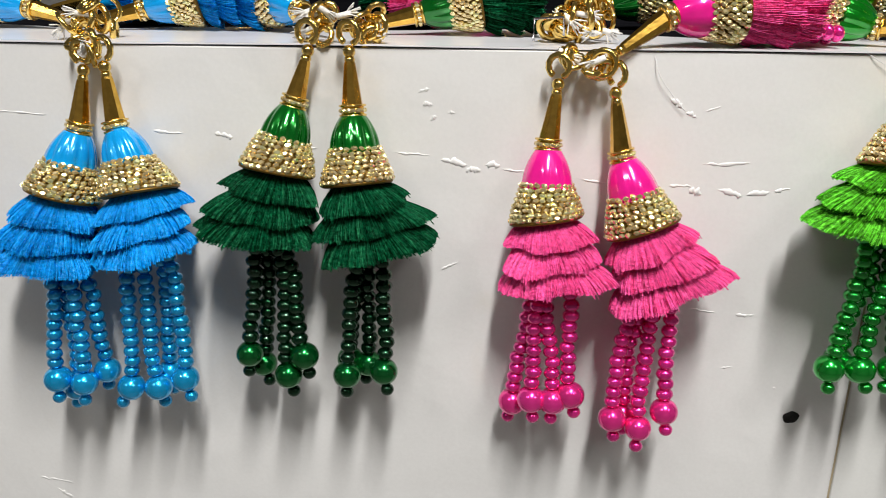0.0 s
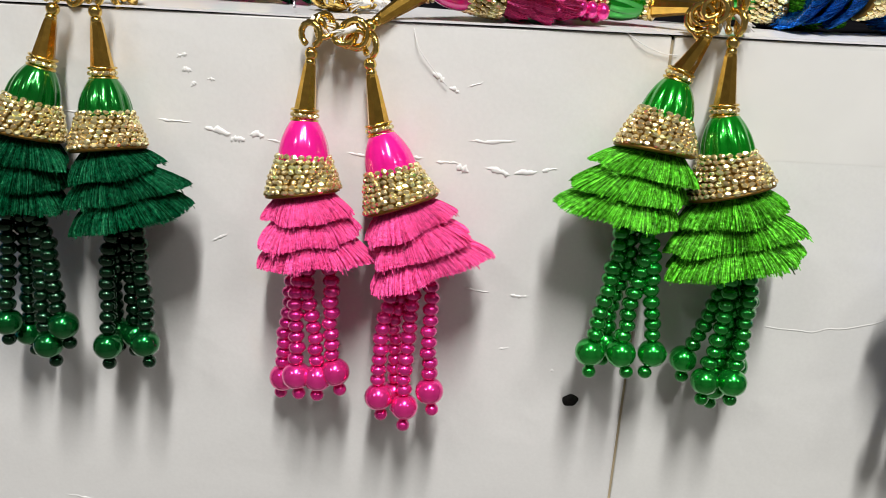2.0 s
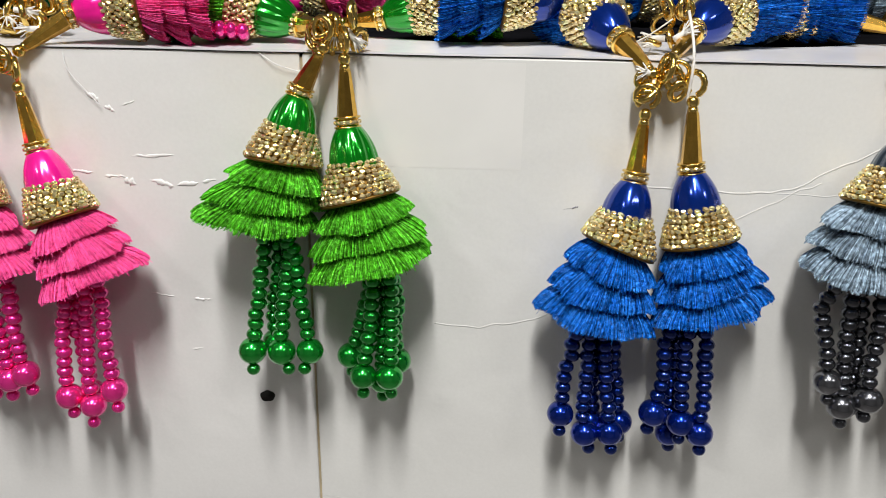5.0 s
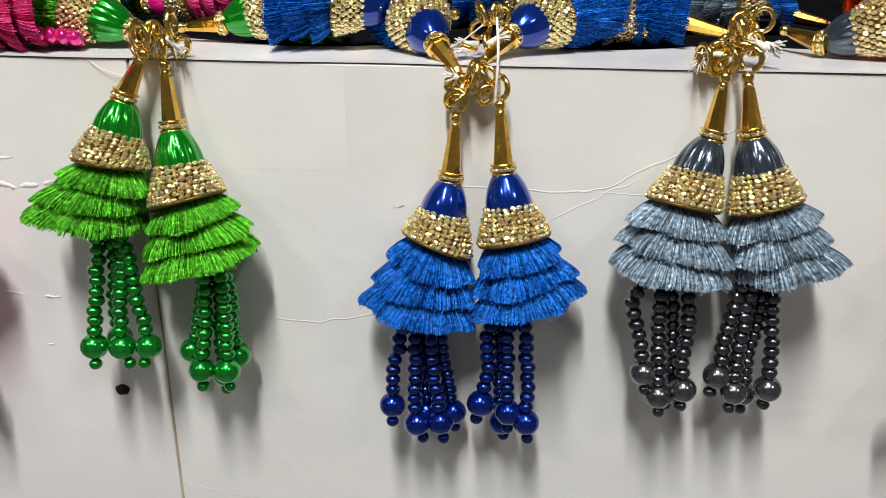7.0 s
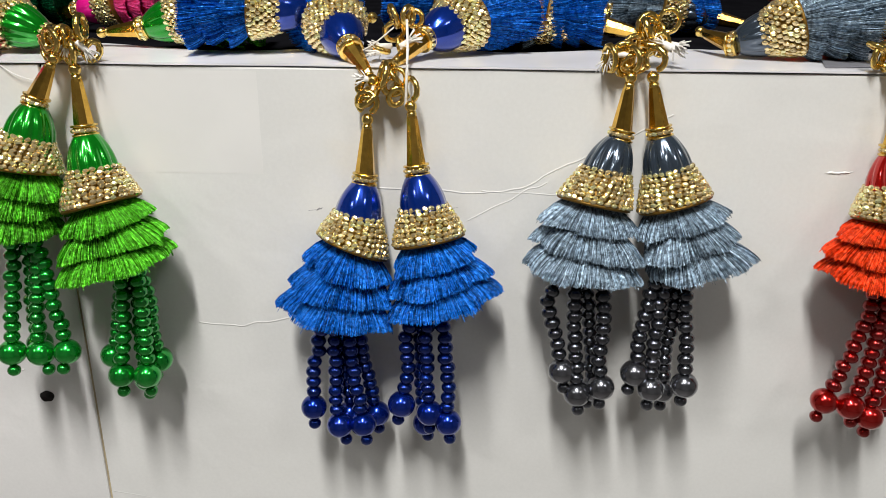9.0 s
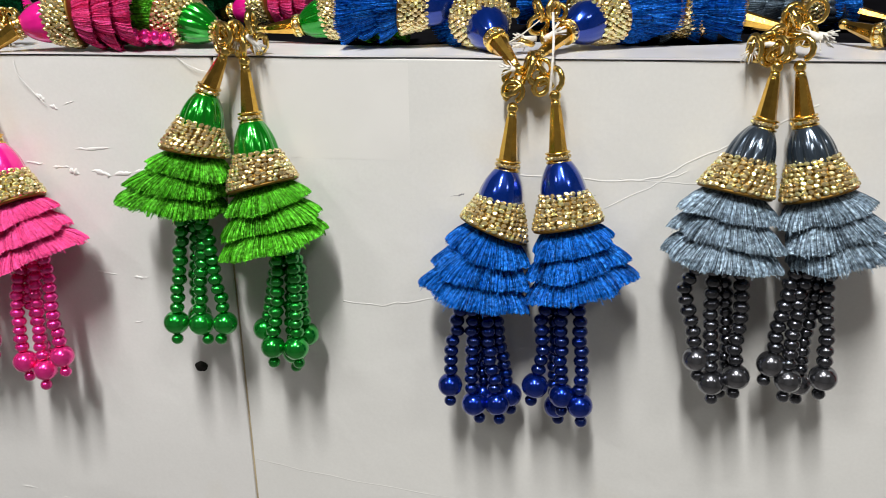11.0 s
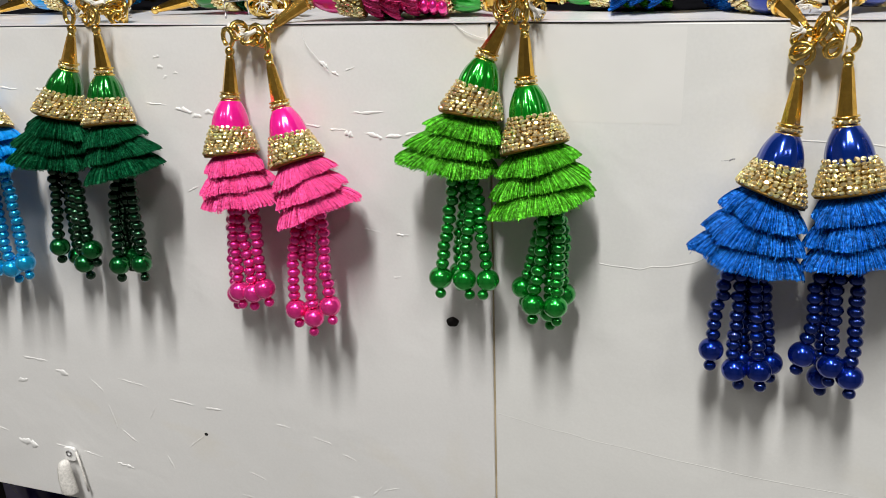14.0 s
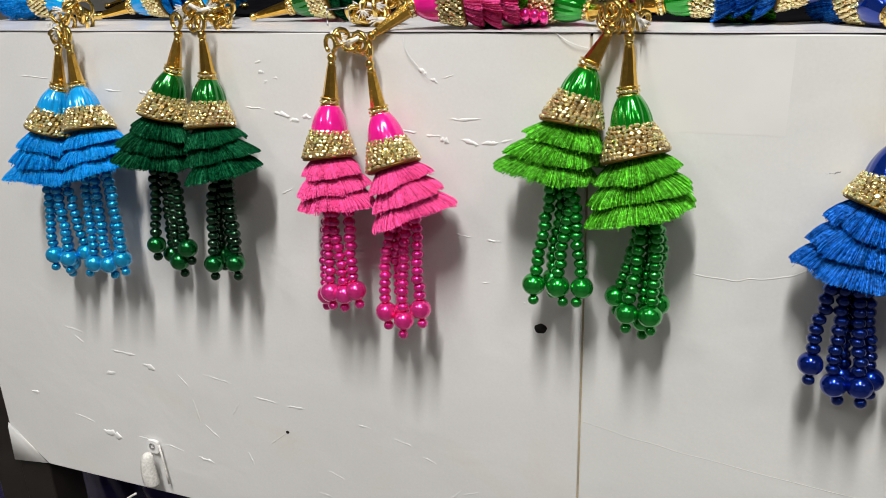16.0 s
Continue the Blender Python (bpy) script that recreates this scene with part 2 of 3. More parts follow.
def fringe_layer(c0, h0, d0, c1, h1, d1, s0, s1, lift, rng, count):
    """One tier of the silk skirt: a solid underskirt and a coat of single threads over it.
    Centre, half-width and half-depth run from (c0, h0, d0) at the band to (c1, h1, d1) at the hem."""
    bm = bmesh.new()
    p1, p2, p3 = (rng.random() * 6.28 for _ in range(3))

    def surface(a, q, k=1.0):
        s = s0 + (s1 - s0) * q
        wob = 0.06 * math.sin(2 * a + p3) + 0.045 * math.sin(4 * a + p1) + 0.03 * math.sin(7 * a + p2)
        s += (s1 - s0) * 0.22 * wob * q * 2
        e = 0.72 * s + 0.28 * (1 - (1 - s) ** 2) if s < 1 else s
        e = max(e, -0.05)
        c, h, d = c0.lerp(c1, s), h0.lerp(h1, e), d0.lerp(d1, e)
        flare = 0.46 + 0.56 * (1 - (1 - min(q, 1.0)) ** 1.75) + wob * q * 1.15
        return c + (h * math.cos(a) + d * math.sin(a)) * flare * k * lift

    tufts = [(rng.random() * 6.28, rng.uniform(0.02, 0.06), rng.uniform(0.03, 0.13)) for _ in range(3)]
    n = 56
    rings = [[surface(2 * math.pi * i / n, q, 0.93) for i in range(n)] for q in (0, 0.25, 0.5, 0.75, 0.95)]
    inner = [[surface(2 * math.pi * i / n, q, 0.84) for i in range(n)] for q in (0.93, 0.4)]
    loft(bm, rings + inner, closed_ends=True)
    for i in range(count):
        a = 2 * math.pi * (i + rng.uniform(-0.6, 0.6)) / count
        end = 0.99 + rng.gauss(0, 0.016) + (rng.uniform(0.02, 0.14) if rng.random() < 0.03 else 0)
        for clump, wide, more in tufts:
            if abs((a - clump + math.pi) % (2 * math.pi) - math.pi) < wide:
                end += more * rng.uniform(0.6, 1.1)
        drift = rng.gauss(0, 0.030)
        w = rng.uniform(0.0040, 0.0075)
        twist = rng.gauss(0, 0.008)
        k0 = 1.012 - 0.10 * rng.random() ** 2
        prev = None
        for q in (0.0, 0.3, 0.62, 0.85, 1.0):
            qq = q * end
            aa = a + drift * q * q
            k = k0 + 0.012 * math.sin(q * 5 + a * 9)
            ww = w * (1 - 0.35 * q ** 4)
            l = bm.verts.new(surface(aa - ww, qq, k - twist))
            r = bm.verts.new(surface(aa + ww, qq, k + twist))
            if prev:
                bm.faces.new((prev[0], prev[1], r, l))
            prev = (l, r)
    return bm


def upper_works(root, org, colour, tip, ring, low, hint, h0, rng, facing, flat):
    """Cone, jewelled ring, bell cap and crystal band; all in world places less org."""
    lacquer = MATS[colour][1]
    axis = (ring - tip).normalized()
    u, v = frame_of(axis, hint)
    bm = bmesh.new()
    bmesh.ops.create_uvsphere(bm, u_segments=12, v_segments=8, radius=0.0016, matrix=Matrix.Translation(tip - org))
    u_, v_ = u, v
    loft(bm, [ellipse(tip - org + axis * q, u_ * r, v_ * r, 10) for q, r in ((0.0012, 0.0011), (0.0020, 0.0014), (0.0028, 0.0010))])
    part("end_ball", bm, GOLD_BRIGHT, root)
    bm = bmesh.new()
    length = (ring - tip).length
    turn = rng.random()
    prof = [(0.0022, 0.00125), (0.0030, 0.00150), (length * 0.55, 0.0021), (length - 0.0014, 0.0027), (length - 0.0008, 0.0028), (length - 0.0005, 0.0026)]
    loft(bm, [ellipse(tip - org + axis * q, u * r, v * r, 8, turn=turn) for q, r in prof])
    part("cone", bm, GOLD, root, "faceted gold cone", smooth=False)
    # jewelled ring between two gold rims
    bm = bmesh.new()
    down = (low - ring).normalized()
    ax2 = (axis + down).normalized()
    u, v = frame_of(ax2, hint)
    for off in (-0.0012, 0.0012):
        c = ring - org + ax2 * off
        loft(bm, [ellipse(c + ax2 * q, u * r, v * r, 24) for q, r in ((-0.00035, 0.0029), (-0.0002, 0.00345), (0.0002, 0.00345), (0.00035, 0.0029))])
    loft(bm, [ellipse(ring - org + ax2 * q, u * 0.0029, v * 0.0029, 20) for q in (-0.0012, 0.0012)])
    band_ring = part("jewelled_ring", bm, GOLD_BRIGHT, root, "gold rondelle set with small crystals")
    for i in range(14):
        a = 2 * math.pi * i / 14
        nrm = u * math.cos(a) + v * math.sin(a)
        if nrm.dot(facing) < -0.3:
            continue
        c = part("crystal", CHIP, None, band_ring)
        c.matrix_local = aim(nrm, rng.gauss(0, 0.2), ring - org + nrm * 0.0030)
    # bell cap
    h_dir = h0.normalized()
    top = ring + ax2 * 0.0008
    cap_low = ring.lerp(low, 0.59)
    part("cap", bell_cap(top - org, cap_low - org, u, h_dir, 0.0027, 0.0064, 9 if colour in ("blue", "pink") else 11, rng), lacquer, root, COLOURS[colour][0] + " fluted bell cap")
    # crystal band
    b_top = ring.lerp(low, 0.51)
    d_dir = (low - ring).normalized().cross(h_dir).normalized()
    r1 = h0.length
    bm = bmesh.new()
    secs = []

    def band_radius(s):
        return 0.0060 + (r1 - 0.0060) * (0.72 * s + 0.28 * math.sin(s * math.pi / 2))

    for s in (0, 0.25, 0.5, 0.75, 1.0):
        r = band_radius(s)
        uu = u.lerp(h_dir, 0.3 + 0.7 * s).normalized()
        secs.append((b_top.lerp(low, s), uu * (r - 0.0007), d_dir * (r - 0.0007) * (1 - 0.06 * s)))
    loft(bm, [ellipse(c - org, uu, dd, 40) for c, uu, dd in secs])
    c, uu, dd = secs[-1]
    loft(bm, [ellipse(c - org + (low - b_top).normalized() * q, uu * k, dd * k, 40) for q, k in ((-0.0004, 1.0), (-0.0001, 1.09), (0.0004, 1.09), (0.0007, 1.0))])
    band = part("crystal_band", bm, SETTING, root, "cone band packed with champagne crystals")
    rest = []
    rows = 8
    for k in range(rows):
        s = (k + 0.45) / rows
        r = band_radius(s)
        uu = u.lerp(h_dir, 0.3 + 0.7 * s).normalized()
        cen = b_top.lerp(low, s) - org
        m = max(12, round(2 * math.pi * r / 0.00178))
        for i in range(m):
            a = 2 * math.pi * (i + 0.5 * (k % 2)) / m + rng.uniform(-0.03, 0.03)
            nrm = uu * math.cos(a) + d_dir * math.sin(a)
            at = cen + uu * (r * math.cos(a)) + d_dir * (r * (1 - 0.06 * s) * math.sin(a))
            at = at + (low - b_top).normalized() * rng.uniform(-0.00015, 0.00015)
            tilt = (nrm - (low - b_top).normalized() * 0.30 + Vector((rng.gauss(0, 0.38), rng.gauss(0, 0.38), rng.gauss(0, 0.38)))).normalized()
            mat = aim(tilt, rng.gauss(0, 0.22), at, rng.uniform(0.88, 1.14))
            if nrm.dot(facing) > 0.05 and not flat:
                ob = part("crystal", CRYSTAL, None, band)
                ob.matrix_local = mat
            elif nrm.dot(facing) > -0.6:
                rest.append(mat)
    if rest:
        bm = bmesh.new()
        joined_stones(bm, rest)
        tagged(part("crystals", bm, STONES, band, smooth=False), kind="stuff")
    return low


def hook_eye(root, org, centre, u, v, r, wire_r, name="hook_ring", sweep=1.0, turn=0.0):
    """A ring of beaded wire, closed, or open like a hook where sweep is under 1."""
    bm = bmesh.new()
    n = 30
    if sweep >= 1:
        pts = ellipse(centre - org, u * r, v * r, n)
    else:
        pts = [centre - org + u * (r * math.cos(turn + 2 * math.pi * sweep * i / n)) + v * (r * math.sin(turn + 2 * math.pi * sweep * i / n)) for i in range(n + 1)]
    m = len(pts)
    rings = []
    for i, p in enumerate(pts):
        a, b = (pts[(i - 1) % m], pts[(i + 1) % m]) if sweep >= 1 else (pts[max(0, i - 1)], pts[min(m - 1, i + 1)])
        p1, p2 = frame_of(b - a, u.cross(v))
        k = wire_r * (1.05 if i % 3 else 0.93)
        rings.append(ellipse(p, p1 * k, p2 * k, 7))
    if sweep >= 1:
        rows = [[bm.verts.new(q) for q in ring] for ring in rings]
        for i in range(m):
            x, y = rows[i], rows[(i + 1) % m]
            for k in range(7):
                bm.faces.new((x[k], x[(k + 1) % 7], y[(k + 1) % 7], y[k]))
    else:
        loft(bm, rings)
    return part(name, bm, GOLD_BRIGHT, root)



serial = 0
GROUP = "tassels hanging on the white board"


def hanging(colour, tip, ring, band_a, band_b, hem_a, hem_b, strands):
    """A hanging tassel from places on the board in millimetres (along it, and up from its top edge):
    cone tip, ring, the two ends of the crystal band's rim and of the skirt's hem, and the strands:
    where each leaves the hem, its pearl, 1 where it hangs behind, and its bow."""
    global serial
    serial += 1
    rng = random.Random(serial * 17 + 3)
    words = COLOURS[colour][0]

    def at(p, y):
        return Vector((p[0] / 1000, y, 1.0 + p[1] / 1000))

    org = at(tip, -0.006)
    root = thing("tassel", org, f"{words} silk tassel with gold cone and hanging bead strands", "tassel", GROUP)
    a, b = at(band_a, -0.0105), at(band_b, -0.0105)
    low, h0 = (a + b) / 2, (b - a) / 2
    upper_works(root, org, colour, org, at(ring, -0.0065), low, Vector((1, 0, 0)), h0, rng, Vector((0, -1, 0.2)), False)
    lean = rng.uniform(0.2, 1.2)
    hu = Vector((math.cos(lean), -math.sin(lean), 0))
    hook_eye(root, org, org + Vector((0, 0, 0.0045)), hu, Vector((0, 0, 1)), 0.0027, 0.00080, "hook", 0.86, -1.2)
    ha, hb = at(hem_a, -0.0135), at(hem_b, -0.0135)
    c1, h1 = (ha + hb) / 2 + Vector((0, 0, 0.0026)), (hb - ha) / 2
    d0, d1 = Vector((0, 1, 0)) * h0.length * 0.95, Vector((0, 1, 0)) * 0.0105
    down = (c1 - low).normalized()
    low2 = low - down * 0.0012
    tiers = ((-0.04, 0.37, 0.97), (0.24, 0.69, 0.975), (0.55, 1.0, 0.975))
    for s0, s1, lift in reversed(tiers):
        part("fringe", fringe_layer(low2 - org, h0, d0, c1 - org, h1, d1, s0, s1, lift, rng, 1300), MATS[colour][0], root, f"{words} cut silk frill")
    # strands of beads from under the skirt's hem down to the pearls
    small, big, end = BEADS[colour]
    for tx, tz, px, pz, back, bow in strands:
        edge, pearl = at((tx, tz), -0.0115 if back else -0.0135), at((px, pz - 0.5), -0.0085 if back else -0.0140 - 0.001 * rng.random())
        start = edge + (c1 - edge) * 0.30
        start.y, start.z = edge.y * 0.9, edge.z + 0.0065
        strand = new("bead_strand")
        strand.parent = root
        strand.location = start - org
        strand.empty_display_size = 0.004
        run = pearl - start
        mid = edge - start + Vector((bow / 1000, 0, -0.3 * run.length * 0.3))
        knee = mid.length / (mid.length + (run - mid).length)
        sway = Vector((rng.uniform(-0.0006, 0.0006), 0, 0))

        def along(q):
            straight = mid * (q / knee) if q < knee else mid.lerp(run, (q - knee) / (1 - knee))
            return straight.lerp(run * q, 0.25) + sway * math.sin(q * 2 * math.pi)

        count = max(3, round((run.length - 0.0046) / 0.00292))
        for k in range(count):
            q = (k + 0.5) / count * (1 - 0.0036 / run.length)
            way = along(min(1, q + 0.05)) - along(max(0, q - 0.05))
            pos = along(q) + Vector((rng.gauss(0, 2e-4), rng.gauss(0, 1.5e-4), 0))
            ob = part("bead", small, None, strand)
            ob.matrix_local = aim(way.normalized() + Vector((rng.gauss(0, 0.06), rng.gauss(0, 0.06), 0)), rng.random() * 3, pos, rng.uniform(0.95, 1.05))
        ob = part("pearl", big, None, strand, f"large {words} pearl")
        ob.matrix_local = aim(run, rng.random() * 3, run, rng.uniform(0.96, 1.03))
        ob = part("tip_bead", end, None, strand)
        hang = (run.normalized() + Vector((rng.gauss(0, 0.25), rng.gauss(0, 0.15), -0.6))).normalized()
        ob.matrix_local = aim(hang, 0, run + hang * 0.0052)
    return root


def lying(colour, tip, azimuth, beads=False, rise=0.0, bend=None, far=False):
    """A tassel lying on the top: cone tip in millimetres (along, back from the edge, up from the top) and the way it points."""
    global serial
    serial += 1
    rng = random.Random(serial * 29 + 5)
    words = COLOURS[colour][0]
    org = Vector((tip[0] / 1000, tip[1] / 1000, 1.0006 + tip[2] / 1000))
    way = Vector((math.cos(radians(azimuth)), math.sin(radians(azimuth)), 0))
    root = thing("lying_tassel", org, f"{words} silk tassel lying on the white ledge", "tassel", "tassels lying along the ledge")
    low = org + way * 0.0335
    low.z = 1.0006 + 0.0098 + rise
    ring = org.lerp(low, 0.50)
    if bend:
        ring = org + Vector(bend) / 1000
        low = ring + way * 0.0165
        low.z = 1.0006 + 0.0098 + rise
    side = Vector((-way.y, way.x, 0))
    if side.y > 0:
        side = -side
    upper_works(root, org, colour, org, ring, low, side, side * 0.0093, rng, Vector((0, -1, 0.5)).normalized(), far)
    c1 = low + way * 0.0185 + Vector((0, 0, 0.0006))
    c1.z = 1.0114 + rise * 0.3
    for s0, s1, lift in reversed(((-0.06, 0.40, 0.97), (0.24, 0.70, 0.97), (0.54, 1.0, 0.97))):
        bm = fringe_layer(low - way * 0.001 - org, side * 0.0090, Vector((0, 0, 0.0092)), c1 - org, side * 0.0140, Vector((0, 0, 0.0108)), s0, s1, lift, rng, 800)
        part("fringe", bm, MATS[colour][0], root, f"{words} cut silk frill")
    if beads:
        small = BEADS[colour][0]
        for i in range(4):
            strand = new("bead_strand")
            strand.parent = root
            start = c1 - way * 0.004 + side * (i - 1.5) * 0.0042
            start.z = 1.0048 + 0.001 * (i % 2)
            strand.location = start - org
            for k in range(5):
                ob = part("bead", small, None, strand)
                ob.matrix_local = aim(way, rng.random(), way * 0.0029 * k + Vector((0, 0, -0.0015 * min(1, k / 4))))
    return root


def knot(at, spread, count, seed, threads=3):
    """A tangle of gold hooks tied with white thread."""
    rng = random.Random(seed)
    org = Vector((at[0] / 1000, at[1] / 1000, 1.0 + at[2] / 1000))
    root = thing("hook_bunch", org, "tangled gold hook rings tied with white cotton thread", "hooks", "hook bunches on the ledge")
    sx, sy, sz = (s / 1000 for s in spread)
    for i in range(count):
        c = org + Vector((rng.uniform(-sx, sx), rng.uniform(-sy, sy), rng.uniform(-sz, sz)))
        w = Vector((rng.gauss(0, 1), rng.gauss(-0.6, 1), rng.gauss(0, 0.8))).normalized()
        u, v = frame_of(w, Vector((0.3, 0.2, 1)))
        r = rng.uniform(0.0020, 0.0034)
        hook_eye(root, org, c, u, v * rng.uniform(0.75, 1), r, rng.uniform(0.00062, 0.00095))
    for i in range(threads):
        bm = bmesh.new()
        p = Vector((rng.uniform(-sx, sx), -abs(sy) * rng.uniform(0.4, 1.1), rng.uniform(-sz, sz)))
        main = Vector((rng.gauss(0, 1), rng.gauss(-0.2, 0.5), rng.gauss(-0.2, 0.8))).normalized()
        for f in range(16):
            d = (main + Vector((rng.gauss(0, 0.28), rng.gauss(0, 0.28), rng.gauss(0, 0.28)))).normalized()
            long = rng.uniform(0.0030, 0.0048)
            pts = [p - main * 0.0012, p, p + d * long * 0.5 + Vector((0, 0, 0.0002)), p + d * long]
            wire(bm, pts, 0.00016, 4)
        wire(bm, [p - main * 0.0022, p - main * 0.001, p, p + main * 0.0016], 0.0008, 7)
        part("thread", bm, THREAD, root, "frayed white cotton thread")
    return root


def rope(name, pts, r, mat, label, category):
    """A thin line through millimetre places (along, back, up from the board's top edge)."""
    vs = [Vector((x / 1000, y / 1000, 1 + z / 1000)) for x, y, z in pts]
    bm = bmesh.new()
    smooth = []
    for i in range(len(vs) - 1):
        p0, p1, p2, p3 = vs[max(0, i - 1)], vs[i], vs[i + 1], vs[min(len(vs) - 1, i + 2)]
        for k in range(6):
            t = k / 6
            smooth.append(0.5 * ((2 * p1) + (p2 - p0) * t + (2 * p0 - 5 * p1 + 4 * p2 - p3) * t * t + (3 * p1 - p0 - 3 * p2 + p3) * t ** 3))
    smooth.append(vs[-1])
    wire(bm, smooth, r / 1000, 6)
    return tagged(part(name, bm, mat), label, category)


# ---- room ----


def slab(name, mat, *dims, bevel=0.0, label="", category=""):
    bm = bmesh.new()
    box(bm, *dims, bevel=bevel)
    return tagged(part(name, bm, mat, smooth=False), label, category, kind="structure")


slab("floor", FLOOR, -2.2, 2.4, -2.6, 1.6, -0.05, 0.0)
slab("ceiling", CEIL, -2.2, 2.4, -2.6, 1.6, 2.8, 2.85)
slab("wall_north", WALL, -2.2, 2.4, 1.6, 1.65, 0.0, 2.8)
slab("wall_south", WALL, -2.2, 2.4, -2.65, -2.6, 0.0, 2.8)
slab("wall_west", WALL, -2.25, -2.2, -2.6, 1.6, 0.0, 2.8)
slab("wall_east", WALL, 2.4, 2.45, -2.6, 1.6, 0.0, 2.8)

# ---- display board ----


def front_board(name, x0, x1, z0, holes=(), mat=BOARD):
    """A board with its outer face at y = 0, gently uneven, and bored holes given as dark discs."""
    bm = bmesh.new()
    box(bm, x0, x1, 0.0, 0.012, z0, 0.9999, bevel=0.0004)
    ob = part(name, bm, mat, smooth=False)
    # no hole is cut: a near-black disc paints the shade inside it
    for hx, hz, r in holes:
        bm = bmesh.new()
        c = Vector((hx, 0, hz))
        u, v = Vector((1, 0, 0)), Vector((0, 0, 1))
        wob = lambda a: 0.10 * math.sin(2 * a + 1) + 0.05 * math.sin(5 * a)
        loft(bm, [ellipse(c + Vector((0, q, 0)), u * r * k, v * r * k, 20, wob) for q, k in ((-0.00006, 1.0), (-0.00012, 0.93), (-0.00005, 0.80))], closed_ends=False)
        loft(bm, [ellipse(c + Vector((0, -0.00008, 0)), u * r * 0.93, v * r * 0.93, 20, wob), ellipse(c + Vector((0, 0.0002, 0)), u * r * 0.8, v * r * 0.8, 20, wob)])
        part("hole_disc", bm, HOLE_SHADE, ob)
    return ob


left = front_board("board_panel_1", -0.178, 0.1143, 0.7855, holes=((0.0999, 0.8989, 0.0021), (-0.0104, 0.8339, 0.0008)))
right = front_board("board_panel_2", 0.1150, 0.62, 0.740, mat=BOARD_2)
tagged(left, "white paper-covered display board with scratches and a bored hole", "board", kind="structure")
tagged(right, "white paper-covered display board with creases", "board", kind="structure")
bm = bmesh.new()
box(bm, 0.1141, 0.1152, 0.0006, 0.011, 0.7860, 0.9990)
tagged(part("seam", bm, SEAM, smooth=False), "yellowed joint between two white boards", "joint", kind="structure")
slab("ledge", BLACK, -0.178, 0.62, 0.0012, 0.40, 0.9880, 0.9997, label="dark ledge behind the top of the board", category="ledge")

# white sheet laid on the ledge, its rear edge cut unevenly
bm = bmesh.new()
n = 90
rows = []
for i in range(n + 1):
    x = -0.178 + 0.798 * i / n
    back = 0.058 - 0.020 * min(1, max(0, x / 0.1)) + 0.004 * math.sin(x * 23 + 1) + 0.006 * math.sin(x * 71) + 0.004 * noise.noise(Vector((x * 60, 0, 3)))
    front = -0.0004 + 0.0006 * noise.noise(Vector((x * 25, 5, 0)))
    lift = 0.0002 + 0.0003 * noise.noise(Vector((x * 18, 9, 1)))
    rows.append([Vector((x, front, 1.0001 + lift)), Vector((x, front, 1.0005 + lift)), Vector((x, back, 1.0004)), Vector((x, back, 0.9998))])
loft(bm, rows)
tagged(part("ledge_sheet", bm, SHEET, smooth=False), "white glossy paper sheet laid along the ledge", "paper sheet", kind="structure")

# ---- hanging tassels ----
hanging("cyan", (-90.6, -6.0), (-93.5, -20.4), (-107.6, -35.4), (-89.5, -39.8), (-119.6, -57.7), (-91.4, -60.4),
        [(-103.7, -60.9, -105.7, -89.1, 0, 0), (-97.4, -60.7, -98.3, -90, 0, 0), (-99.8, -61.6, -103.6, -94.5, 1, 0), (-93.6, -61.4, -94.2, -88.7, 1, 0)])
hanging("cyan", (-85.0, -5.0), (-83.7, -19.9), (-87.5, -37.9), (-67.9, -34.1), (-91.6, -57.7), (-63.0, -52.1),
        [(-83, -58.6, -85, -90.7, 0, 0), (-78.7, -58.5, -77.3, -90.4, 0, 0), (-72.8, -57.2, -75.9, -88.5, 1, 0), (-68.9, -55, -69.2, -87.1, 0, 0)])
hanging("dark_green", (-33.1, -0.4), (-37.0, -12.9), (-50.8, -28.1), (-32.4, -31.4), (-63.5, -46.6), (-31.6, -51.2),
        [(-48, -52.1, -50.8, -79, 0, 0), (-44.4, -53.5, -49, -84.8, 1, 0), (-40.3, -52.6, -40.5, -84.8, 0, 0), (-38, -54.1, -35.9, -79, 0, 0)])
hanging("dark_green", (-22.9, -0.5), (-22.3, -14.8), (-30.0, -33.5), (-12.0, -31.4), (-31.3, -55.8), (1.1, -47.9),
        [(-23, -56.8, -24.5, -84.1, 0, 0), (-22.2, -57.5, -24.6, -82.5, 1, 0), (-18.6, -55.8, -19.6, -83.7, 1, 0), (-13.8, -54.9, -14.5, -82.7, 0, 0)])
hanging("pink", (28.5, -7.7), (26.8, -22.4), (17.8, -42.3), (35.9, -39.6), (15.9, -61.5), (44.5, -58.2),
        [(22.9, -63.7, 20.3, -93.9, 1, 0), (24.7, -62.8, 25.1, -89.9, 0, 0), (28.2, -62.6, 30.8, -90, 0, 0), (34.1, -62.2, 35.4, -88.1, 0, 0)])
hanging("pink", (42.6, -9.5), (45.2, -24.9), (42.7, -45.9), (60.2, -39.4), (44.7, -66.9), (73.7, -55.7),
        [(46.9, -69.2, 47, -94.8, 0, 0), (50.2, -69.9, 50.7, -96.5, 1, 0), (54, -67.9, 54, -97, 0, 0), (59.6, -65.2, 60.5, -91.9, 0, 0)])
